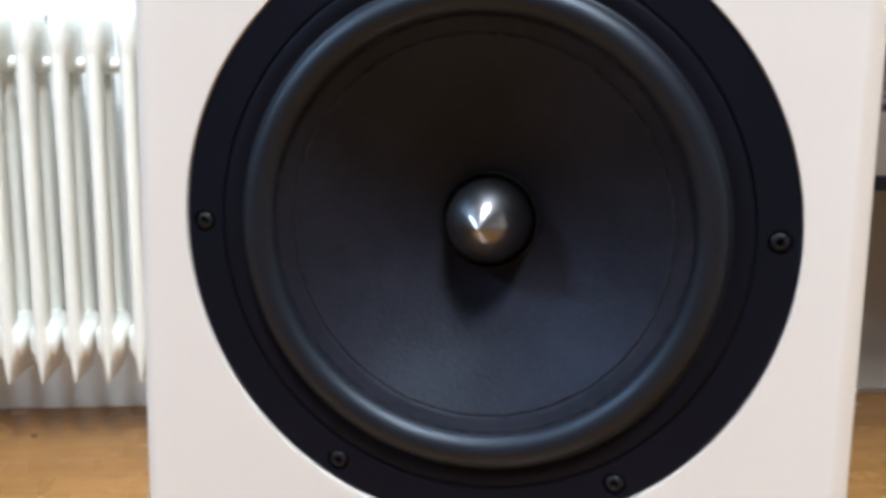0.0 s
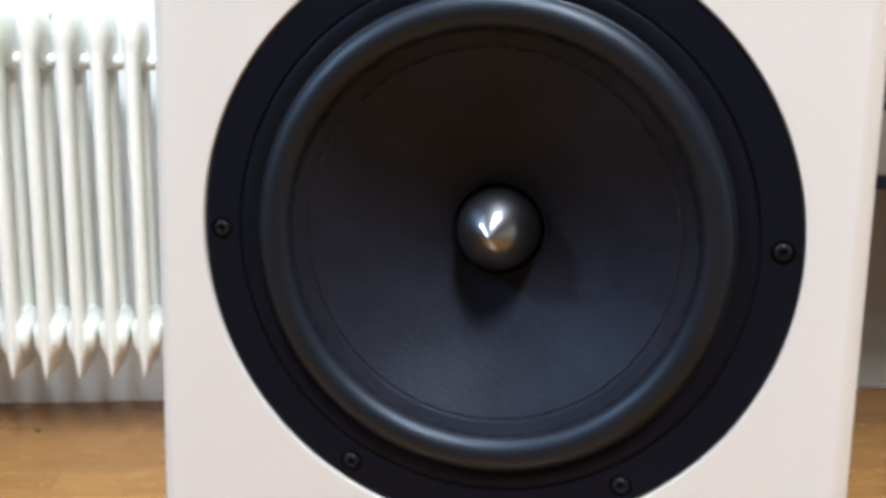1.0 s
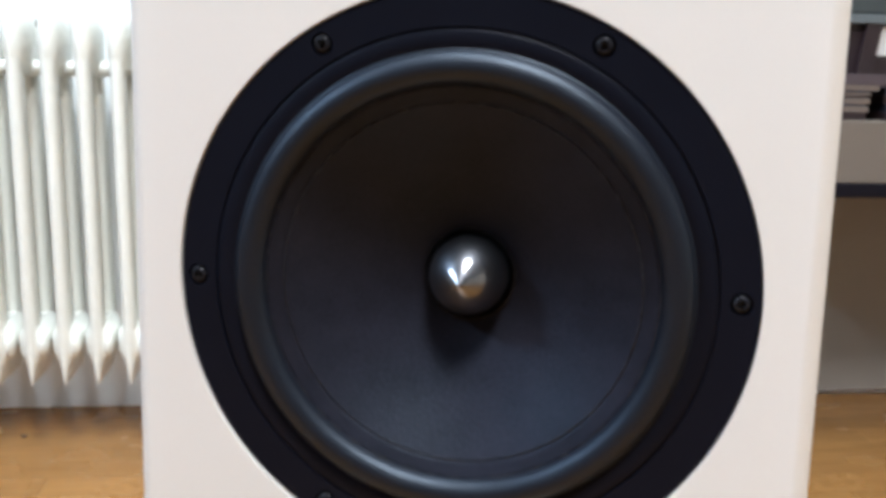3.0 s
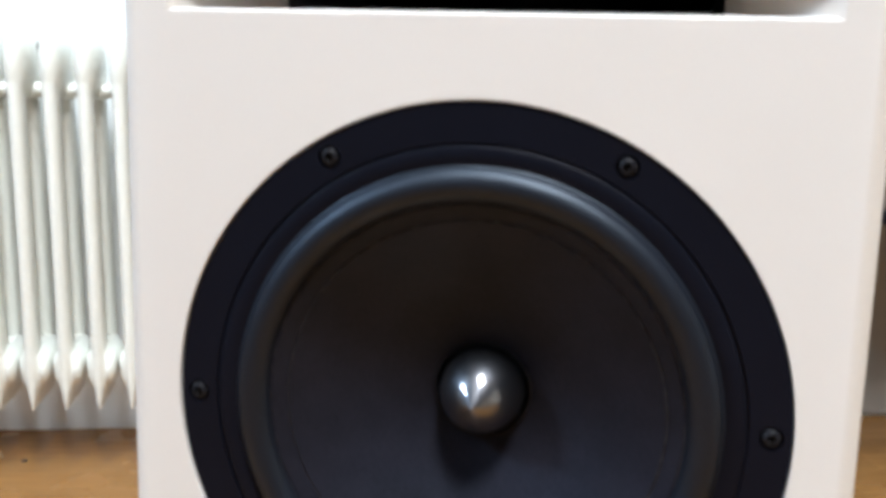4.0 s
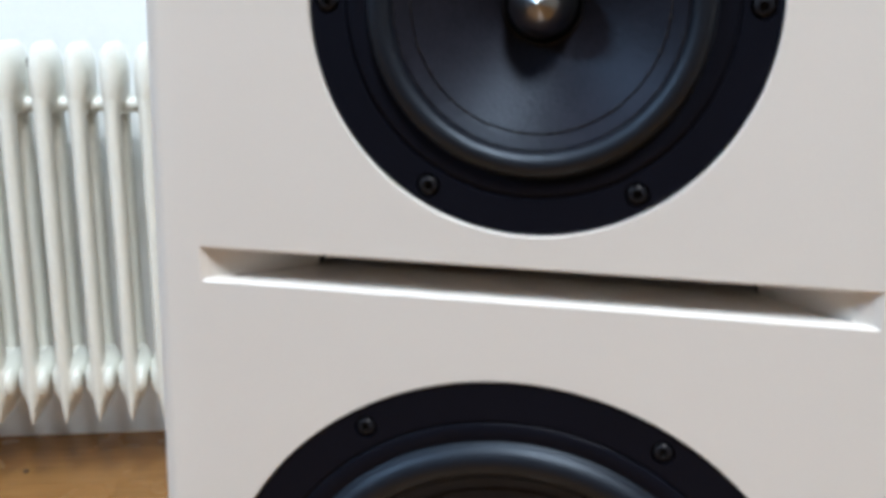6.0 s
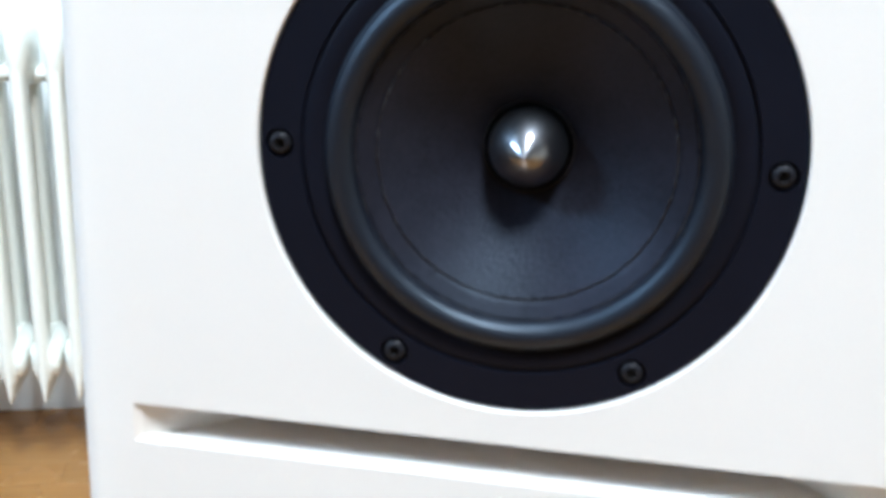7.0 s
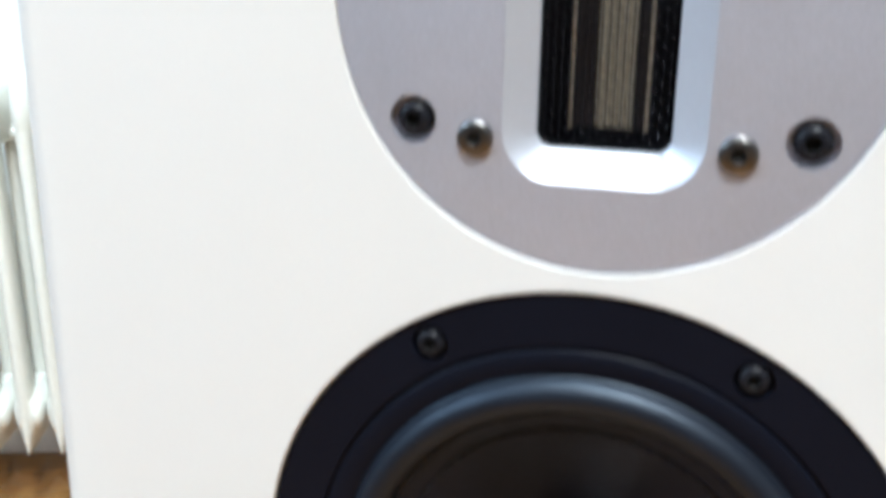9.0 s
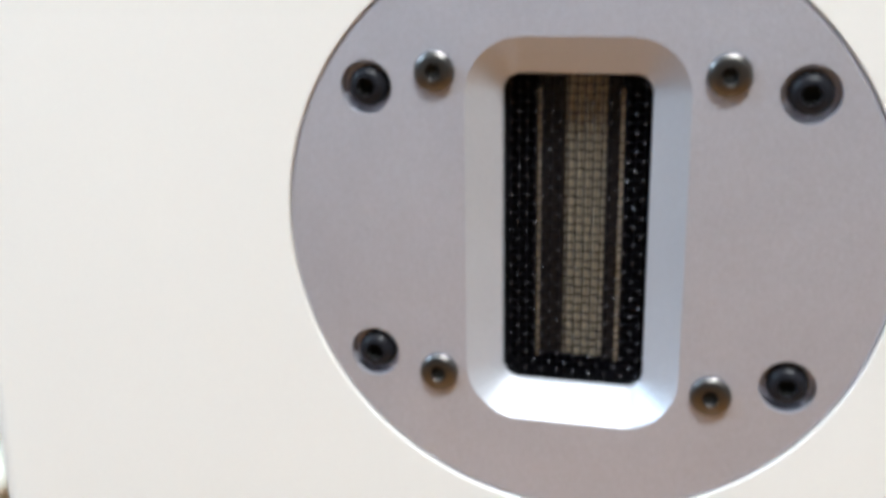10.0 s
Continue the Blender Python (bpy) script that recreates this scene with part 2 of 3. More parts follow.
def lathe(profile, cx=0.0, cz=0.0, n=96, cap_first=False, cap_last=False):
    """Turns (radius, y) points round an axis that runs along y."""
    bm = bmesh.new()
    rings = [loop(bm, circle(cx, cz, max(r, 1e-5), n, y)) for r, y in profile]
    for a, b in zip(rings, rings[1:]):
        bridge(bm, a, b)
    if cap_first:
        bm.faces.new(rings[0])
    if cap_last:
        bm.faces.new(rings[-1])
    return bm


def box(x0, x1, y0, y1, z0, z1, bevel=0.0, m=None, bm=None):
    own = bmesh.new()
    bmesh.ops.create_cube(own, size=1)
    bmesh.ops.scale(own, vec=(x1 - x0, y1 - y0, z1 - z0), verts=own.verts)
    bmesh.ops.translate(own, vec=((x0 + x1) / 2, (y0 + y1) / 2, (z0 + z1) / 2), verts=own.verts)
    if bevel:
        bmesh.ops.bevel(own, geom=own.edges[:], offset=bevel, segments=2, affect="EDGES", profile=0.6)
    if m is not None:
        bmesh.ops.transform(own, matrix=m, verts=own.verts)
        bmesh.ops.recalc_face_normals(own, faces=own.faces)
    if bm is None:
        return own
    me = bpy.data.meshes.new("tmp")
    own.to_mesh(me)
    own.free()
    bm.from_mesh(me)
    bpy.data.meshes.remove(me)
    return bm


# ---- the room ----
FLOOR_LOW = -0.012
floor = tagged(part("floor", box(U0 - 0.2, U1 + 0.2, -0.2, V1 + 0.2, -0.2, FLOOR_LOW, m=ROOM), SUBFLOOR),
               "honey-coloured beech strip parquet floor, lightly glossy", "floor", kind="structure")
tagged(part("wall_north", box(U0 - 0.2, U1 + 0.2, -0.2, 0, FLOOR_LOW, CEIL, m=ROOM), PLASTER),
       "white painted plaster wall behind the radiator", "wall", kind="structure")
tagged(part("wall_south", box(U0 - 0.2, U1 + 0.2, V1, V1 + 0.2, FLOOR_LOW, CEIL, m=ROOM), WALLPAINT), "plain unseen wall, warm grey to cut bounce light", "wall", kind="structure")
tagged(part("wall_east", box(U1, U1 + 0.2, 0, V1, FLOOR_LOW, CEIL, m=ROOM), CREAM), "plain cream painted wall", "wall", kind="structure")


def wall_with_opening(name, place, outer, inner, low, high, label, category, mat):
    """A slab between two depths with a rectangular opening through it; place(a, b, depth) gives the corners."""
    bm = bmesh.new()
    faces = []
    for d in (low, high):
        o = [bm.verts.new(place(a, b, d)) for a, b in ((outer[0], outer[2]), (outer[1], outer[2]), (outer[1], outer[3]), (outer[0], outer[3]))]
        i = [bm.verts.new(place(a, b, d)) for a, b in ((inner[0], inner[2]), (inner[1], inner[2]), (inner[1], inner[3]), (inner[0], inner[3]))]
        bridge(bm, o, i)
        faces.append((o, i))
    for k in (0, 1):
        bridge(bm, faces[0][k], faces[1][k])
    return tagged(part(name, bm, mat), label, category, kind="structure")


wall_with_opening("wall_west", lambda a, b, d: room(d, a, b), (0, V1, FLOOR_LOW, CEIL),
                  (HIGH_V - 0.40, HIGH_V + 0.40, HIGH_Z - 0.23, HIGH_Z + 0.23), U0, U0 - 0.2, "unseen wall, warm grey to cut bounce light, with a low wide window under the ceiling", "wall", WALLPAINT)
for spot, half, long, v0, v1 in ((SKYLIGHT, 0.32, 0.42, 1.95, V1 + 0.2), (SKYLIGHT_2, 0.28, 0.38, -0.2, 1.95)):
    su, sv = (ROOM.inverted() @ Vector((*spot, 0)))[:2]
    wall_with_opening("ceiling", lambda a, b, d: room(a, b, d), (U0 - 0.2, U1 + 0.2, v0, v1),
                      (su - half, su + half, sv - long, sv + long), CEIL, CEIL + 0.2, "unseen ceiling, greyed to cut bounce light, with a roof window", "ceiling", CEILPAINT)


def window_frame(name, m, hw, hh, label):
    """A casement frame in the local x-z plane."""
    bm = bmesh.new()
    for x0, x1, z0, z1 in ((-hw, hw, hh - 0.05, hh), (-hw, hw, -hh, -hh + 0.05), (-hw, -hw + 0.05, -hh + 0.05, hh - 0.05), (hw - 0.05, hw, -hh + 0.05, hh - 0.05)):
        box(x0, x1, -0.03, 0.03, z0, z1, 0.004, m, bm)
    return tagged(part(name, bm, SKIRTING), label, "window", kind="structure")


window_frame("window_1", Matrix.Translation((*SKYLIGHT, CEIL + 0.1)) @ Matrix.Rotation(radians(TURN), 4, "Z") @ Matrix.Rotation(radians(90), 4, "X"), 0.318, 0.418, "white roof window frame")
window_frame("window_2", Matrix.Translation(room(U0 - 0.05, HIGH_V, HIGH_Z)) @ Matrix.Rotation(radians(TURN + 90), 4, "Z"), 0.398, 0.228, "low white painted window frame high in the wall")
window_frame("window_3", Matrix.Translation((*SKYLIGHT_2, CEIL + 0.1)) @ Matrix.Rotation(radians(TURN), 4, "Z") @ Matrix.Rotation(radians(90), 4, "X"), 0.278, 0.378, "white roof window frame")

# ---- loudspeaker ----
HALF, ROUND, DEPTH, TOP, LOW = 0.1322, 0.0076, 0.36, 1.06, 0.0
WX, WZ = 0.0, 0.565
MX, MZ = 0.0022, 0.8016
TX, TZ = 0.0027, 0.9364
SX, SW, SLOT_TOP, SLOT_LOW = 0.0006, 0.1139, 0.7163, 0.7036
NSEG = 128

speaker = thing("loudspeaker", "tall white satin floor-standing loudspeaker with black drivers and slot port", "loudspeaker", (0, 0.18, 0))


def on_speaker(ob):
    ob.matrix_parent_inverse = Matrix.Translation((0, -0.18, 0))
    return ob


bm = bmesh.new()
# front face outline, sides rounded over
front = loop(bm, [(-HALF + ROUND, 0, LOW), (HALF - ROUND, 0, LOW), (HALF - ROUND, 0, TOP - ROUND), (-HALF + ROUND, 0, TOP - ROUND)])
prev = front
for e, d in ((ROUND * (1 - math.sin(a)), ROUND * (1 - math.cos(a))) for a in (math.pi * k / 24 for k in range(1, 13))):
    ring = loop(bm, [(-HALF + e, d, LOW), (HALF - e, d, LOW), (HALF - e, d, TOP - e), (-HALF + e, d, TOP - e)])
    bridge(bm, prev, ring)
    prev = ring
back = loop(bm, [(-HALF, DEPTH, LOW), (HALF, DEPTH, LOW), (HALF, DEPTH, TOP), (-HALF, DEPTH, TOP)])
bridge(bm, prev, back)
bm.faces.new(back)
holes = []
for cx, cz, r, ch in ((WX, WZ, 0.1108, 0.00015), (MX, MZ, 0.0746, 0.0004), (TX, TZ, 0.0558, 0.00015)):
    rim = loop(bm, circle(cx, cz, r + ch, NSEG, 0))
    inner = loop(bm, circle(cx, cz, r, NSEG, ch))
    deep = loop(bm, circle(cx, cz, r, NSEG, 0.012))
    bridge(bm, rim, inner)
    bridge(bm, inner, deep)
    holes.append(rim)
BEV, LIP, RISE = 0.0017, 0.0011, 0.0008
slot = loop(bm, [(SX - SW, 0, SLOT_LOW), (SX + SW, 0, SLOT_LOW), (SX + SW, 0, SLOT_TOP), (SX - SW, 0, SLOT_TOP)])
slot_in = loop(bm, [(SX - SW + BEV * 1.4, BEV, SLOT_LOW + LIP), (SX + SW - BEV * 1.4, BEV, SLOT_LOW + LIP), (SX + SW - BEV * 1.4, BEV, SLOT_TOP - BEV * 0.5), (SX - SW + BEV * 1.4, BEV, SLOT_TOP - BEV * 0.5)])
bridge(bm, slot, slot_in)
fill(bm, [front, slot] + holes)
cabinet = on_speaker(part("cabinet", bm, LACQUER, speaker, "white satin-lacquered cabinet with softly eased edges", smooth=6))

# the port behind the slot: splayed cheeks over a gently rising floor, then a straight tunnel
PW, PY = 0.0790, 0.028
PZ0, PZ1 = SLOT_LOW + LIP, SLOT_TOP - BEV * 0.5


def port_ring(bm, half, y):
    low = PZ0 + RISE * min(max((y - 0.006) / 0.020, 0), 1)
    return loop(bm, [(SX - half, y, low), (SX + half, y, low), (SX + half, y, PZ1), (SX - half, y, PZ1)])


bm = bmesh.new()
rings = []
wide = SW - BEV * 1.4
for k in range(7):
    t = k / 6
    rings.append(port_ring(bm, wide + (PW - wide) * t, BEV + (PY - BEV) * (t - 0.10 * math.sin(math.pi * t))))
rings.append(port_ring(bm, PW, PY + 0.001))
for p, q in zip(rings, rings[1:]):
    bridge(bm, p, q)
# only the floor stays white further in, for its lit part
v = [bm.verts.new(p) for p in ((SX - PW, PY + 0.001, PZ0 + RISE), (SX + PW, PY + 0.001, PZ0 + RISE), (SX + PW, 0.062, PZ0 + RISE), (SX - PW, 0.062, PZ0 + RISE))]
bm.faces.new(v)
bmesh.ops.remove_doubles(bm, verts=bm.verts, dist=1e-6)
port = on_speaker(part("port", bm, PORT_PAINT, speaker, "white painted slot port mouth with flared cheeks", smooth=30))
# from here on the port's inner shade is put into the colour
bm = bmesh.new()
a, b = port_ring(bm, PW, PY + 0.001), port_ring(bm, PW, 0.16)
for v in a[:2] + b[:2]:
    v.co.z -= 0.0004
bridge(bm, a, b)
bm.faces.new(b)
part("tunnel", bm, PORT_SHADE, port, "port tunnel, the shade of its depth put into a near-black colour")


def screw(parent, cx, cz, y, r, mat, high, hole=0.46, label=""):
    """A domed socket-head screw; y is where its head rests, hole the socket's share of its radius."""
    prof = [(r, y), (r, y - high * 0.35)]
    for k in range(1, 6):
        a = radians(90 * k / 6)
        prof.append((r * (hole + 0.06 + (0.94 - hole) * math.cos(a)), y - high * (0.35 + 0.65 * math.sin(a))))
    prof += [(r * (hole + 0.01), y - high), (r * (hole - 0.02), y - high * 0.9)]
    head = part("screw", lathe(prof, cx, cz, 24), mat, parent, label, smooth=45)
    part("socket", lathe([(r * hole, y - high * 0.95), (r * (hole - 0.02), y - high * 0.45)], cx, cz, 6, cap_last=True), SOCKET, head)
    return head


def driver(name, cx, cz, bow, label, turn, plug_r, plug_len, base_y, R):
    """A cone driver. R: radii of the rim, screws, groove, roll outside and inside, cone edge."""
    rim, bolts, groove, roll_o, roll_i, cone_e = R
    bm = bmesh.new()
    y0 = 0.0008
    edge = loop(bm, circle(cx, cz, rim, NSEG, 0.010))
    lip = loop(bm, circle(cx, cz, rim, NSEG, y0 + 0.0008))
    face_o = loop(bm, circle(cx, cz, rim - 0.0008, NSEG, y0))
    face_i = loop(bm, circle(cx, cz, groove + 0.0003, NSEG, y0))
    g1 = loop(bm, circle(cx, cz, groove + 0.0001, NSEG, y0 + 0.0010))
    g2 = loop(bm, circle(cx, cz, groove - 0.0007, NSEG, y0 + 0.0010))
    bridge(bm, edge, lip)
    bridge(bm, lip, face_o)
    bridge(bm, face_i, g1)
    bridge(bm, g1, g2)
    holes = []
    for k in range(6):
        a = turn + k * math.pi / 3
        hx, hz = cx + bolts * math.cos(a), cz + bolts * math.sin(a)
        h1 = loop(bm, circle(hx, hz, 0.0042, 24, y0))
        h2 = loop(bm, circle(hx, hz, 0.0041, 24, y0 + 0.0022))
        bridge(bm, h1, h2)
        bm.faces.new(h2)
        holes.append(h1)
    fill(bm, [face_o, face_i] + holes)
    frame_ob = on_speaker(part(name, bm, FLANGE, speaker, label, smooth=30))
    # rubber half-roll with its glued outer land
    part("gasket_ring", lathe([(groove - 0.0007, y0 + 0.0010), (groove - 0.0008, y0 + 0.0002), (groove - 0.0014, y0 - 0.0001), (roll_o + 0.0010, y0 + 0.0002), (roll_o + 0.0002, y0 + 0.0006)], cx, cz, NSEG),
         FLANGE, frame_ob, "flat black ring that clamps the surround", smooth=60)
    prof = []
    mid_r, half = (roll_o + roll_i) / 2, (roll_o - roll_i) / 2
    high = half * (0.78 if roll_o > 0.07 else 0.96)
    # a shallow arc, its outer foot eased into the gasket
    bend = (half * half + high * high) / (2 * high)
    span = math.asin(half / bend)
    prof.append((roll_o + half * 0.16, y0 + 0.0006))
    for k in range(21):
        a = span * (1 - k / 10)
        prof.append((mid_r + bend * math.sin(a), y0 + 0.0006 + (bend - high) - bend * math.cos(a) - (0.00025 if k == 0 else 0)))
    # the narrow glued land between the roll and the cone
    land = [(roll_i - 0.0003, y0 + 0.0011), (roll_i - 0.0008, y0 + 0.0009)]
    land += [(roll_i - 0.0008 + (cone_e + 0.0008 - roll_i + 0.0008) * t, y0 + 0.0009 + 0.0026 * t) for t in (0.25, 0.5, 0.75, 1.0)]
    part("surround", lathe(prof, cx, cz, NSEG), RUBBER, frame_ob, "black rubber half-roll surround", smooth=60)
    part("land", lathe([prof[-1]] + land + [(cone_e + 0.0003, y0 + 0.0041)], cx, cz, NSEG), CONE, frame_ob, "flat glued land of the surround", smooth=35)
    # thin cone with its turned-up rim, slightly curved
    prof = [(cone_e + 0.0003, y0 + 0.0041), (cone_e - 0.0002, y0 + 0.0035)]
    gap_r = plug_r * 1.13
    for k in range(1, 15):
        t = k / 14
        r = cone_e - 0.0002 + (gap_r - cone_e + 0.0002) * t
        prof.append((r, y0 + 0.0035 + (base_y - 0.0046) * (t + bow * math.sin(math.pi * t))))
    prof.append((gap_r, base_y + 0.014))
    part("cone", lathe(prof, cx, cz, NSEG), CONE, frame_ob, "matt black coated paper cone", smooth=50)
    # uneven beads of glue along the cone's edge and the foot of the roll
    for ring, deep, thin in ((cone_e, y0 + 0.0036, 1.0), (roll_i - 0.0004, y0 + 0.0010, 0.8)):
        bead = bmesh.new()
        rows = []
        for k in range(NSEG * 3):
            a = 2 * math.pi * k / (NSEG * 3)
            h = 0.00046 * thin * max(-0.4, 0.25 + 1.9 * noise.noise(Vector((math.cos(a) * 24, math.sin(a) * 24, cz * 5 + ring * 90))))
            rows.append([bead.verts.new((cx + (ring + q) * math.cos(a), deep - e, cz + (ring + q) * math.sin(a)))
                         for q, e in ((0.0005, -0.0004), (0.0002, h), (-0.0001, h), (-0.0004, -0.0006))])
        for p, q in zip(rows, rows[1:] + rows[:1]):
            bridge(bead, p, q, closed=False)
        part("glue_bead", bead, GLUE, frame_ob, "thin uneven bead of dried glue", smooth=60)
    # the voice coil's rim, proud of the cone's neck
    rim_r = gap_r - 0.0002
    part("coil_rim", lathe([(rim_r + 0.0003, base_y + 0.001), (rim_r + 0.0002, base_y - 0.0016), (rim_r - 0.0002, base_y - 0.0018), (rim_r - 0.0005, base_y - 0.0014), (rim_r - 0.0006, base_y + 0.012)], cx, cz, 96),
         FORMER, frame_ob, "thin dark rim of the voice coil", smooth=50)
    part("coil_gap", lathe([(gap_r + 0.0005, base_y + 0.012), (plug_r * 0.8, base_y + 0.012)], cx, cz, 64), GAP, frame_ob)
    # pointed bullet in the middle
    prof = [(plug_r * 0.97, base_y + 0.0125), (plug_r, base_y + 0.001)]
    steep = plug_len / plug_r - 0.81
    for k in range(1, 33):
        q = math.cos(math.pi / 2 * k / 32)
        down = 0.62 * q + 0.19 * q * q + steep * (1 - math.sqrt(1 - q ** 6))
        prof.append((plug_r * max(q, 0.002), base_y + 0.001 - plug_len + plug_r * down))
    part("phase_plug", lathe(prof, cx, cz, 96), PLUG, frame_ob, "polished dark aluminium bullet", smooth=60)
    for k in range(6):
        a = turn + k * math.pi / 3
        screw(frame_ob, cx + bolts * math.cos(a), cz + bolts * math.sin(a), y0 + 0.0022, 0.0033, SCREW, 0.0027)
    return frame_ob


driver("woofer", WX, WZ, 0.10, "large black woofer with a cast frame", 0.011, 0.0166, 0.0262, 0.0305,
       (0.1104, 0.1035, 0.0960, 0.0880, 0.0756, 0.0690))
driver("midrange", MX, MZ, 0.06, "smaller black midrange driver with a cast frame", 0.0068, 0.0119, 0.0198, 0.0205,
       (0.0743, 0.0684, 0.0622, 0.0552, 0.0470, 0.0412))

# ribbon tweeter
TY = 0.0003
bm = bmesh.new()
edge = loop(bm, circle(TX, TZ, 0.0556, NSEG, 0.010))
lip = loop(bm, circle(TX, TZ, 0.0556, NSEG, TY + 0.0006))
face_o = loop(bm, circle(TX, TZ, 0.0550, NSEG, TY))
bridge(bm, edge, lip)
bridge(bm, lip, face_o)
open_o = loop(bm, rounded(TX - 0.0002, TZ - 0.0010, 0.0201, 0.0365, 0.0105, TY))
holes = [open_o]
for sx in (-1, 1):
    for sz in (-1, 1):
        hx, hz = TX + sx * 0.0390, TZ + sz * 0.0262
        h1 = loop(bm, circle(hx, hz, 0.0050, 32, TY))
        h2 = loop(bm, circle(hx, hz, 0.0049, 32, TY + 0.0030))
        bridge(bm, h1, h2)
        bm.faces.new(h2)
        holes.append(h1)
fill(bm, [face_o] + holes)
tweeter = on_speaker(part("tweeter", bm, ALU, speaker, "round silver anodised aluminium ribbon tweeter plate", smooth=30))
bm = bmesh.new()
WX0, WZ0 = TX - 0.0006, TZ - 0.0013     # middle of the ribbon's opening
a = loop(bm, rounded(TX - 0.0002, TZ - 0.0010, 0.0201, 0.0365, 0.0105, TY))
b = loop(bm, rounded(TX - 0.0002, TZ - 0.0010, 0.0197, 0.0360, 0.0101, TY + 0.0005))
c = loop(bm, rounded(WX0, WZ0, 0.0137, 0.0301, 0.0034, TY + 0.0048))
d = loop(bm, rounded(WX0, WZ0, 0.0135, 0.0298, 0.0032, TY + 0.0058))
for p, q in ((a, b), (b, c), (c, d)):
    bridge(bm, p, q)
part("bevelled_window", bm, ALU_BEVEL, tweeter, "bright bevelled frame round the ribbon", smooth=35)
bm = bmesh.new()
a = loop(bm, rounded(WX0, WZ0, 0.0136, 0.0299, 0.0032, TY + 0.0057))
b = loop(bm, rounded(WX0, WZ0, 0.0136, 0.0299, 0.0032, TY + 0.0125))
bridge(bm, a, b)
bm.faces.new(b)
part("chamber", bm, DARK, tweeter, "black chamber behind the mesh")
part("membrane", box(WX0 - 0.0078, WX0 + 0.0078, TY + 0.0106, TY + 0.0109, WZ0 - 0.0262, WZ0 + 0.0290), MEMBRANE, tweeter, "dark brown membrane either side of the foil")
for k in range(5):
    # a folded pleat: a shallow roof along z
    x = WX0 - 0.0026 + 0.00154 * k
    bm = bmesh.new()
    rows = [[bm.verts.new((x + q, TY + y, WZ0 + z)) for q, y in ((0, 0.0101), (0.00022, 0.0095), (0.00128, 0.0095), (0.00150, 0.0101))] for z in (-0.0258, 0.0290)]
    bridge(bm, rows[0], rows[1], closed=False)
    part("ribbon_pleat", bm, RIBBON, tweeter, "pale pleated foil of the ribbon")
for off, wide in ((-0.0074, 0.00026), (0.0080, 0.00034)):
    x = WX0 + off
    bm = box(x - wide, x + wide, TY + 0.0090, TY + 0.0098, WZ0 - 0.0262, WZ0 + 0.0268)
    part("edge_strip", bm, COPPER, tweeter, "thin copper-coloured strip")
bm = bmesh.new()
GX, GP, W = 0.00154, 0.00175, 0.00013
nx, nz = 8, 16
for i in range(-nx, nx + 1):
    box(WX0 + i * GX - W, WX0 + i * GX + W, TY + 0.0060, TY + 0.0064, WZ0 - 0.0297, WZ0 + 0.0297, bm=bm)
for j in range(-nz, nz + 1):
    for i in range(-nx, nx):
        x, z = WX0 + i * GX, WZ0 + j * GP + (0.00016 if (i + j) % 2 else -0.00016)
        box(x, x + GX, TY + 0.0061, TY + 0.0065, z - W, z + W, bm=bm)
grille = part("grille", bm, MESH, tweeter, "fine black steel mesh over the ribbon")
# pale knuckles added at every second crossing, standing in for glints
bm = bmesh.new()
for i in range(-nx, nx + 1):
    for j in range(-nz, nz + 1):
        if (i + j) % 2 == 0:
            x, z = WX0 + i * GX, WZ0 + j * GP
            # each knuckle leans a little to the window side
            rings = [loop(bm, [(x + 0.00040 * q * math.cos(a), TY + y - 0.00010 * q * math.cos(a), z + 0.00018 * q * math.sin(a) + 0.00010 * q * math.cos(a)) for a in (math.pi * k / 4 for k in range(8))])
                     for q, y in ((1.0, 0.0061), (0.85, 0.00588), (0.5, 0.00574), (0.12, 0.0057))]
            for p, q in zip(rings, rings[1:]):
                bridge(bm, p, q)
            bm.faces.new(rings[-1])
tagged(part("glint_dots", bm, KNOT, tweeter, smooth=60), "small pale metal dots, glints of the mesh put into colour", kind="stuff")
for sx in (-1, 1):
    for sz in (-1, 1):
        screw(tweeter, TX + sx * 0.0390, TZ + sz * 0.0262, TY + 0.0030, 0.0038, SCREW, 0.0034, 0.46, "black socket-head screw in a counterbore")
        screw(tweeter, TX + sx * 0.0258, TZ + sz * 0.0292, TY, 0.0038, CHROME, 0.0014, 0.40, "small dull steel button-head screw")

# ---- radiator ----
PITCH, FIRST, FRONT, RDEEP = 0.0536, -1.0040, 0.212, 0.150
radiator = thing("radiator", "cream-white enamelled steel column radiator hung on the wall", "radiator", room(-0.95, 0.14, 0.105))


def loft_column(bm, profile, cv, deep, u=0.0):
    """A column of elliptical section along z: (z, half width) rows, in the wall's own frame."""
    rings = []
    for z, w, dz in profile:
        rings.append(loop(bm, [room(u + w * math.copysign(abs(math.cos(a)) ** 0.8, math.cos(a)), cv + deep * dz * math.copysign(abs(math.sin(a)) ** 0.7, math.sin(a)), z)
                               for a in (2 * math.pi * k / 16 for k in range(16))]))
    for a, b in zip(rings, rings[1:]):
        bridge(bm, a, b)
    bm.faces.new(rings[0])
    bm.faces.new(rings[-1])


LOW_HEAD = [(0.108, 0.0018, 0.93), (0.112, 0.0036, 0.93), (0.122, 0.0062, 0.94), (0.132, 0.0092, 0.94), (0.141, 0.0130, 0.94), (0.149, 0.0180, 0.95), (0.156, 0.0232, 0.95), (0.163, 0.0262, 0.95), (0.188, 0.0262, 0.95), (0.198, 0.0215, 0.94), (0.207, 0.0140, 0.92), (0.212, 0.0105, 0.90)]
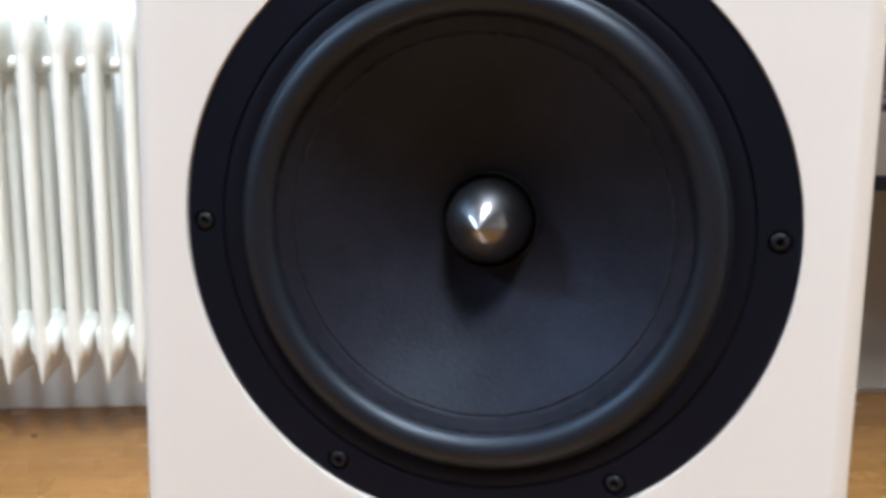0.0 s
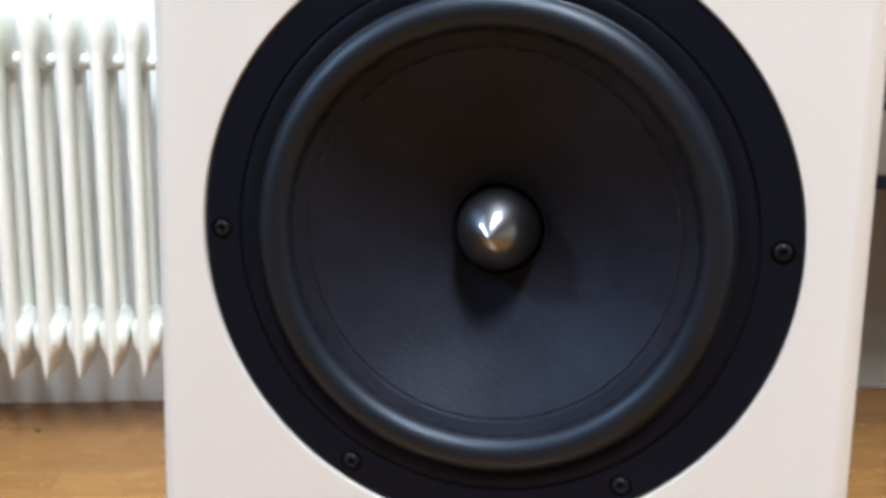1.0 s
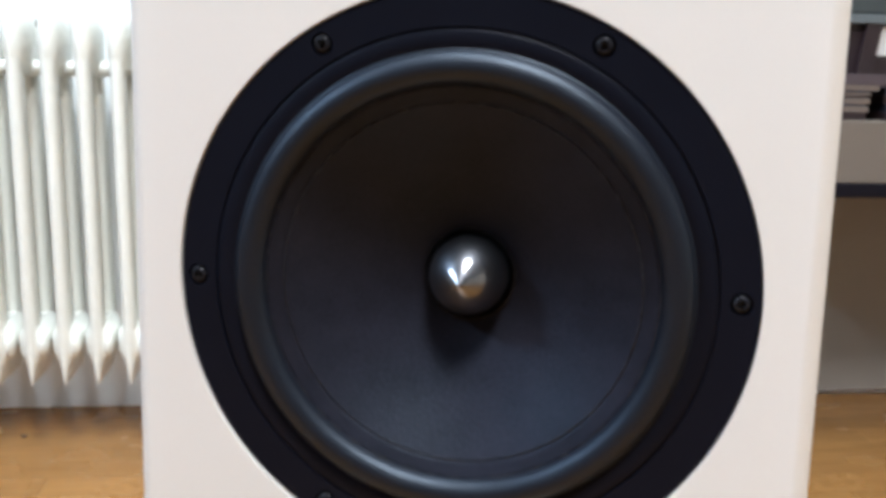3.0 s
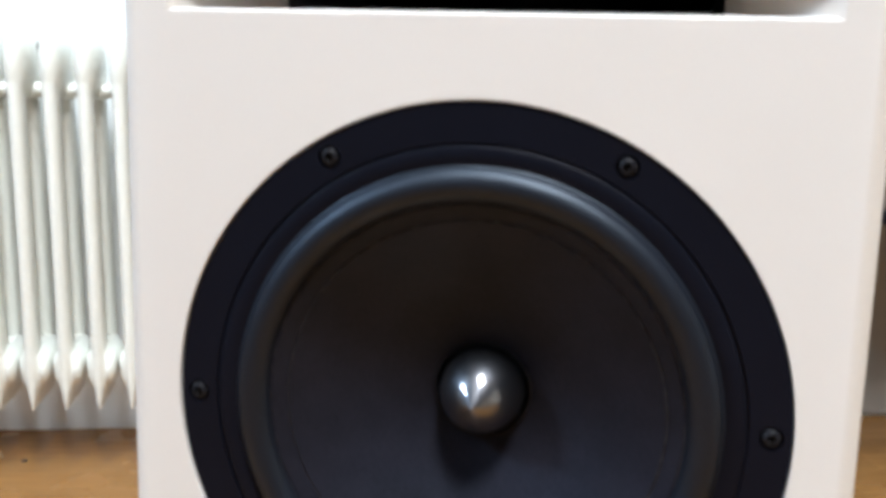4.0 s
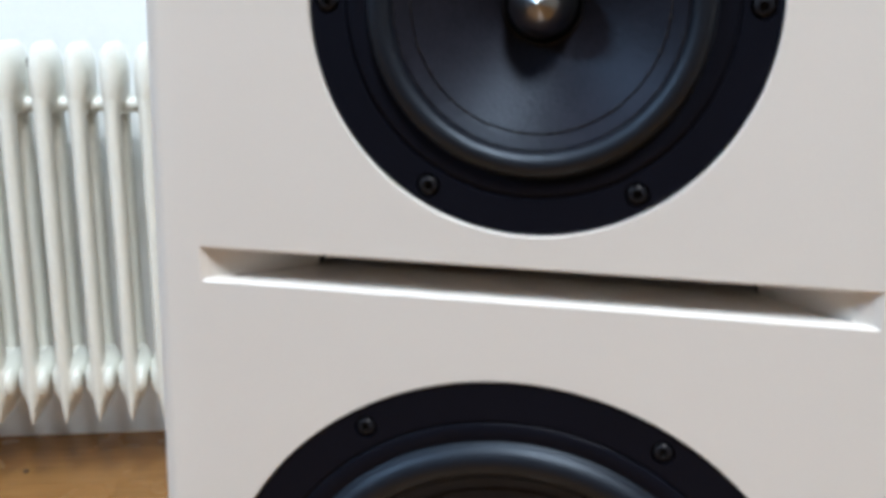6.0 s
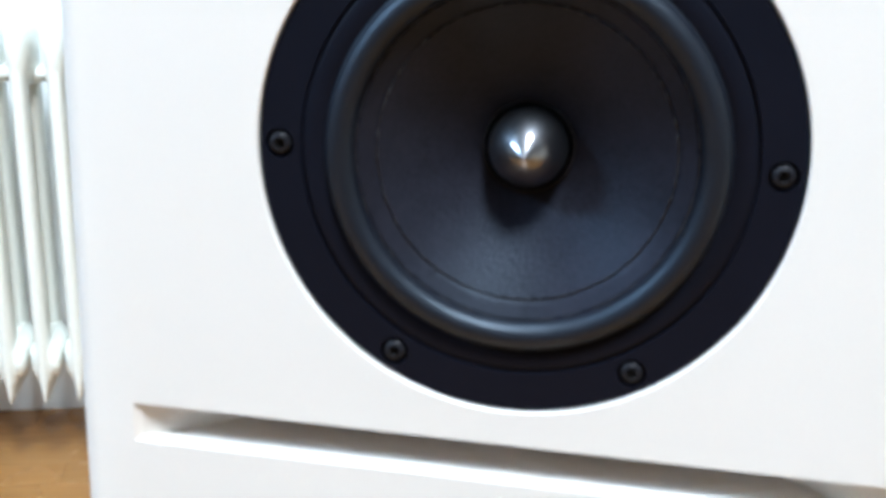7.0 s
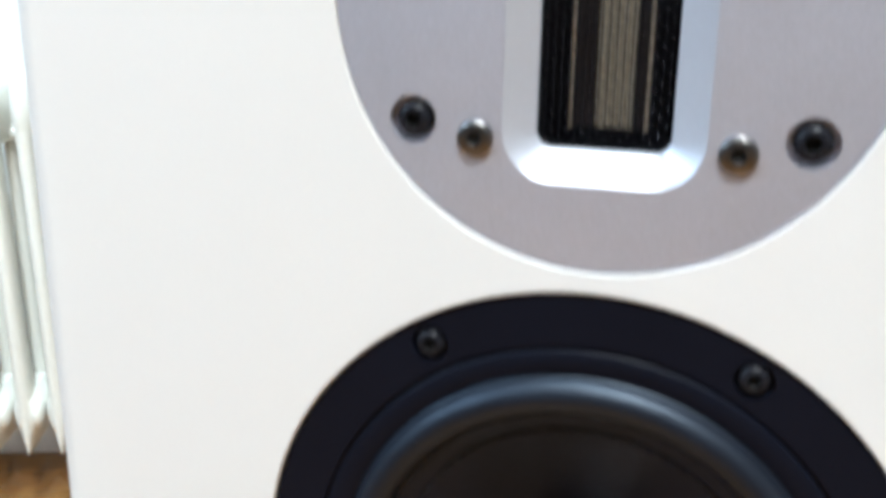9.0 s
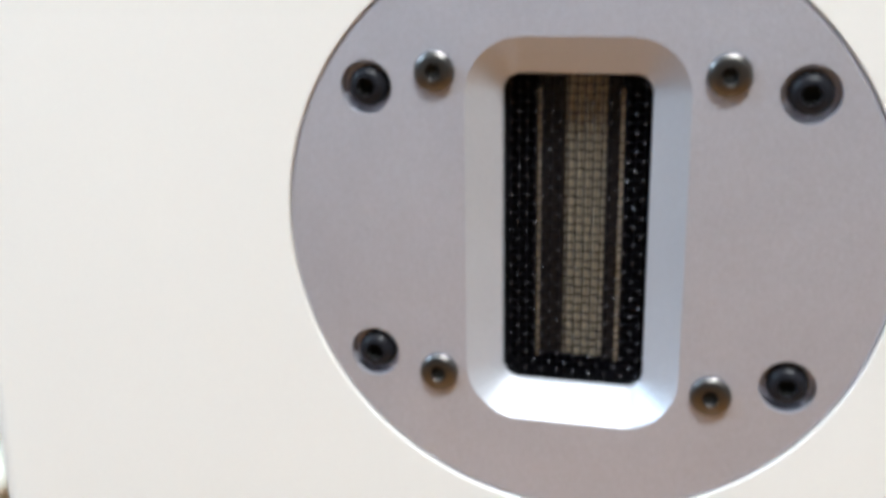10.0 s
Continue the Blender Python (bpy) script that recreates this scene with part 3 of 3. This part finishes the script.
HIGH_HEAD = [(0.622, 0.0100, 0.90), (0.636, 0.0138, 0.97), (0.655, 0.0180, 1.0), (0.680, 0.0192, 1.0), (0.702, 0.0182, 0.97), (0.718, 0.0152, 0.92), (0.729, 0.0105, 0.84), (0.735, 0.0040, 0.74)]
COLUMN = [(0.108, 0.0016, 0.96), (0.124, 0.0056, 1.0), (0.150, 0.0100, 1.0), (0.185, 0.0122, 1.0), (0.215, 0.0115, 1.0), (0.40, 0.0112, 1.0), (0.62, 0.0115, 1.0), (0.65, 0.0125, 1.0)]


def section_mesh():
    bm = bmesh.new()
    loft_column(bm, LOW_HEAD, FRONT - RDEEP / 2, RDEEP / 2)
    loft_column(bm, HIGH_HEAD, FRONT - RDEEP / 2, RDEEP / 2)
    loft_column(bm, COLUMN, FRONT - 0.027, 0.026)
    loft_column(bm, COLUMN, FRONT - RDEEP + 0.027, 0.026)
    for z, r in ((0.172, 0.0150), (0.634, 0.0125)):
        for v in (FRONT - 0.085, FRONT - RDEEP + 0.030):
            rings = [loop(bm, [room(u, v + rr * math.cos(a), z + rr * math.sin(a)) for a in (2 * math.pi * k / 16 for k in range(16))])
                     for u, rr in ((0.006, r * 1.15), (0.020, r), (0.0268, r * 0.9), (0.034, r), (PITCH - 0.006, r * 1.15))]
            for a, b in zip(rings, rings[1:]):
                bridge(bm, a, b)
    # swollen hub beside the column's foot
    rings = []
    for k in range(1, 12):
        a = math.pi * k / 12
        rings.append(loop(bm, [room(0.0175 + 0.0090 * math.sin(a) * math.cos(b), FRONT - 0.030 + 0.027 * math.sin(a) * math.sin(b), 0.173 + 0.0260 * math.cos(a))
                               for b in (2 * math.pi * q / 16 for q in range(16))]))
    for p, q in zip(rings, rings[1:]):
        bridge(bm, p, q)
    bm.faces.new(rings[0])
    bm.faces.new(rings[-1])
    bmesh.ops.translate(bm, verts=bm.verts, vec=-room(0, 0, 0))
    # the whole radiator hangs a little out of plumb
    for v in bm.verts:
        v.co -= (ROOM.to_3x3() @ Vector((1, 0, 0))) * (v.co.z - 0.11) * 0.018
    return bm


first = part("section", section_mesh(), ENAMEL, radiator, smooth=50)
AXIS = (ROOM.to_3x3() @ Vector((1, 0, 0)))
first.location = room(0, 0, 0) + AXIS * FIRST - radiator.location
for k in range(-9, 12):
    if k:
        s = new("section", first.data)
        s.parent = radiator
        s.location = room(0, 0, 0) + AXIS * (FIRST + k * PITCH) - radiator.location
for u in (FIRST - 7.5 * PITCH, FIRST + 9.5 * PITCH):
    bm = box(u - 0.012, u + 0.012, -0.004, FRONT - 0.05, 0.585, 0.610, 0.003, ROOM)
    bmesh.ops.translate(bm, verts=bm.verts, vec=-radiator.location)
    part("bracket", bm, ENAMEL, radiator, "steel wall bracket")
bm = bmesh.new()
bmesh.ops.create_uvsphere(bm, u_segments=10, v_segments=6, radius=1)
bmesh.ops.scale(bm, vec=(0.0035, 0.004, 0.008), verts=bm.verts)
bmesh.ops.translate(bm, vec=room(FIRST - 0.0262, FRONT - 0.030, 0.703) - radiator.location, verts=bm.verts)
part("paint_chip", bm, CHIP, radiator, "small dark chip in the enamel")

# ---- shelf at the wall, with what lies on it ----
SV = 0.36
shelf = thing("shelf_unit", "low shelf unit of black-stained board, a grey-brown sheet added behind it", "shelf", room(0.66, 0.18, 0.0))
# the grey-brown sheet is added to darken the wall below the board
for name, mat, u0, u1, v0, v1, z0, z1, label in (
        ("shelf_board", BLACKWOOD, 0.02, 1.30, 0.017, SV, 0.455, 0.478, "black-stained wooden shelf board"),
        ("wall_sheet", SHEET, 0.02, 1.30, 0.003, 0.016, 0.012, 0.478, "grey-brown sheet added over the wall"),
        ("end_board", BLACKWOOD, 1.276, 1.30, 0.017, SV, 0.0, 0.4545, "black-stained end board")):
    bm = box(u0, u1, v0, v1, z0, z1, 0.002, ROOM)
    bmesh.ops.translate(bm, verts=bm.verts, vec=-shelf.location)
    part(name, bm, mat, shelf, label)
bm = box(0.05, 0.95, 0.012, SV - 0.004, 0.478, 0.581, 0.003, ROOM)
tagged(part("storage_box", bm, CARD), "flat brown board storage box on the black shelf", "box")


def shelf_part(name, mat, parent, u0, u1, v0, v1, z0, z1, bevel=0.0015, label=""):
    bm = box(u0, u1, v0, v1, z0, z1, bevel, ROOM)
    bmesh.ops.translate(bm, verts=bm.verts, vec=-parent.location)
    return part(name, bm, mat, parent, label)


stack = thing("paper_stack", "untidy stack of aged paper sheets and booklets on the box", "papers", room(0.22, 0.29, 0.581))
z = 0.581
for h, end, mat in ((0.013, 0.309, MAROON), (0.010, 0.3125, PAPER), (0.003, 0.306, NAVY), (0.010, 0.3145, PAPER), (0.004, 0.307, MAROON), (0.005, 0.316, PAPER), (0.003, 0.309, NAVY), (0.009, 0.3290, PAPER), (0.018, 0.345, BOOKLET)):
    shelf_part("booklet", mat, stack, 0.12, end, 0.245, 0.345, z, z + h - 0.0003, 0.0011)
    z += h
book = thing("book_pile", "pile of dark maroon and navy books on the box", "books", room(0.42, 0.29, 0.581))
z = 0.581
for k, (h, mt) in enumerate(((0.014, MAROON), (0.013, NAVY), (0.014, MAROON), (0.013, NAVY))):
    shelf_part("book", mt, book, 0.347 + 0.003 * (k % 2), 0.52 - 0.01 * k, 0.245, 0.340 - 0.005 * k, z, z + h - 0.0008)
    z += h
crate = thing("wooden_crate", "dark brown wooden crate standing behind the papers", "crate", room(0.45, 0.13, 0.581))
for u0, u1, v0, v1 in ((0.10, 0.90, 0.222, 0.236), (0.10, 0.90, 0.020, 0.034), (0.10, 0.114, 0.034, 0.222), (0.886, 0.90, 0.034, 0.222)):
    shelf_part("side_board", MAROON, crate, u0, u1, v0, v1, 0.581, 0.742)
shelf_part("lid", GREYRIM, crate, 0.09, 0.91, 0.012, 0.250, 0.742, 0.757, 0.002, "pale grey lid with a rim")
tagged(part("white_card", box(0.362, 0.47, 0.2365, 0.2385, 0.689, 0.738, 0, ROOM), WHITEPAPER), "small white card stuck to the crate", "card")
tagged(part("wooden_strut", box(-0.028, 0.0, 0.2395, 0.2475, -0.060, 0.060, 0.001, ROOM @ Matrix.Translation((0.373, 0, 0.687)) @ Matrix.Rotation(radians(9), 4, "Y")), MAROON),
       "dark slanting wooden strut leaning on the crate", "strut")
tagged(part("grey_case", box(0.12, 0.80, 0.03, 0.235, 0.757, 0.798, 0.006, ROOM), GREYCASE), "flat grey-green plastic case on the crate lid", "case")
tagged(part("navy_box", box(0.10, 0.82, 0.03, 0.240, 0.798, 0.90, 0.004, ROOM), NAVY), "navy cloth-covered box on the grey case", "box")

# ---- crumb on the floor ----
bm = bmesh.new()
bmesh.ops.create_icosphere(bm, subdivisions=2, radius=0.0050)
for v in bm.verts:
    v.co *= 1 + 0.3 * noise.noise(v.co * 600)
    v.co.z = max(v.co.z * 0.6, -0.0012) + 0.0012
crumb = tagged(part("crumb", bm, CHIP), "tiny dark crumb of dirt on the parquet", "crumb")
crumb.location = (-0.976, 1.143, 0.0)

# ---- parquet strips ----
SWID, THICK = 0.070, 0.011


def strip_mesh(length):
    bm = bmesh.new()
    g, e = 0.0001, 0.0004
    lo = [bm.verts.new(p) for p in ((g, g, -THICK), (length - g, g, -THICK), (length - g, SWID - g, -THICK), (g, SWID - g, -THICK))]
    mi = [bm.verts.new(p) for p in ((g, g, -e), (length - g, g, -e), (length - g, SWID - g, -e), (g, SWID - g, -e))]
    up = [bm.verts.new(p) for p in ((e, e, 0), (length - e, e, 0), (length - e, SWID - e, 0), (e, SWID - e, 0))]
    bridge(bm, lo, mi)
    bridge(bm, mi, up)
    bm.faces.new(up)
    me = bpy.data.meshes.new("strip")
    bmesh.ops.recalc_face_normals(bm, faces=bm.faces)
    bm.to_mesh(me)
    bm.free()
    me.materials.append(STRIP)
    return me


rnd = random.Random(11)
LENGTHS = (0.34, 0.42, 0.50, 0.58)
STRIPS = [strip_mesh(n) for n in LENGTHS]
verts, faces = [], []
v = 0.0
while v < V1:
    u = U0 - rnd.uniform(0, 0.4)
    deep = min(SWID, V1 - v)
    near = v < 0.95
    while u < U1:
        k = rnd.randrange(4)
        if near and -1.6 < u < 1.4:
            s = new("strip", STRIPS[k])
            s.parent = floor
            s.matrix_world = ROOM @ Matrix.Translation((u, v + SWID, 0)) @ Matrix.Diagonal((1, -1, 1, 1))
        else:
            b = len(verts)
            g, e = 0.0001, 0.0004
            m, n = max(0.0, U0 - u), min(LENGTHS[k], U1 - u)
            for z, q in ((-THICK, g), (-e, g), (0.0, e)):
                for a, c in ((m + q, q), (n - q, q), (n - q, deep - q), (m + q, deep - q)):
                    verts.append(room(u + a, v + c, z))
            for r in (0, 4):
                for i in range(4):
                    j = (i + 1) % 4
                    faces.append((b + r + i, b + r + j, b + r + 4 + j, b + r + 4 + i))
            faces.append((b + 8, b + 9, b + 10, b + 11))
        u += LENGTHS[k]
    v += SWID
me = bpy.data.meshes.new("strips_beyond")
me.from_pydata(verts, [], faces)
me.materials.append(STRIP_REST)
rest = new("strips_beyond", me)
rest.parent = floor
tagged(rest, "rest of the beech strip parquet", kind="stuff")
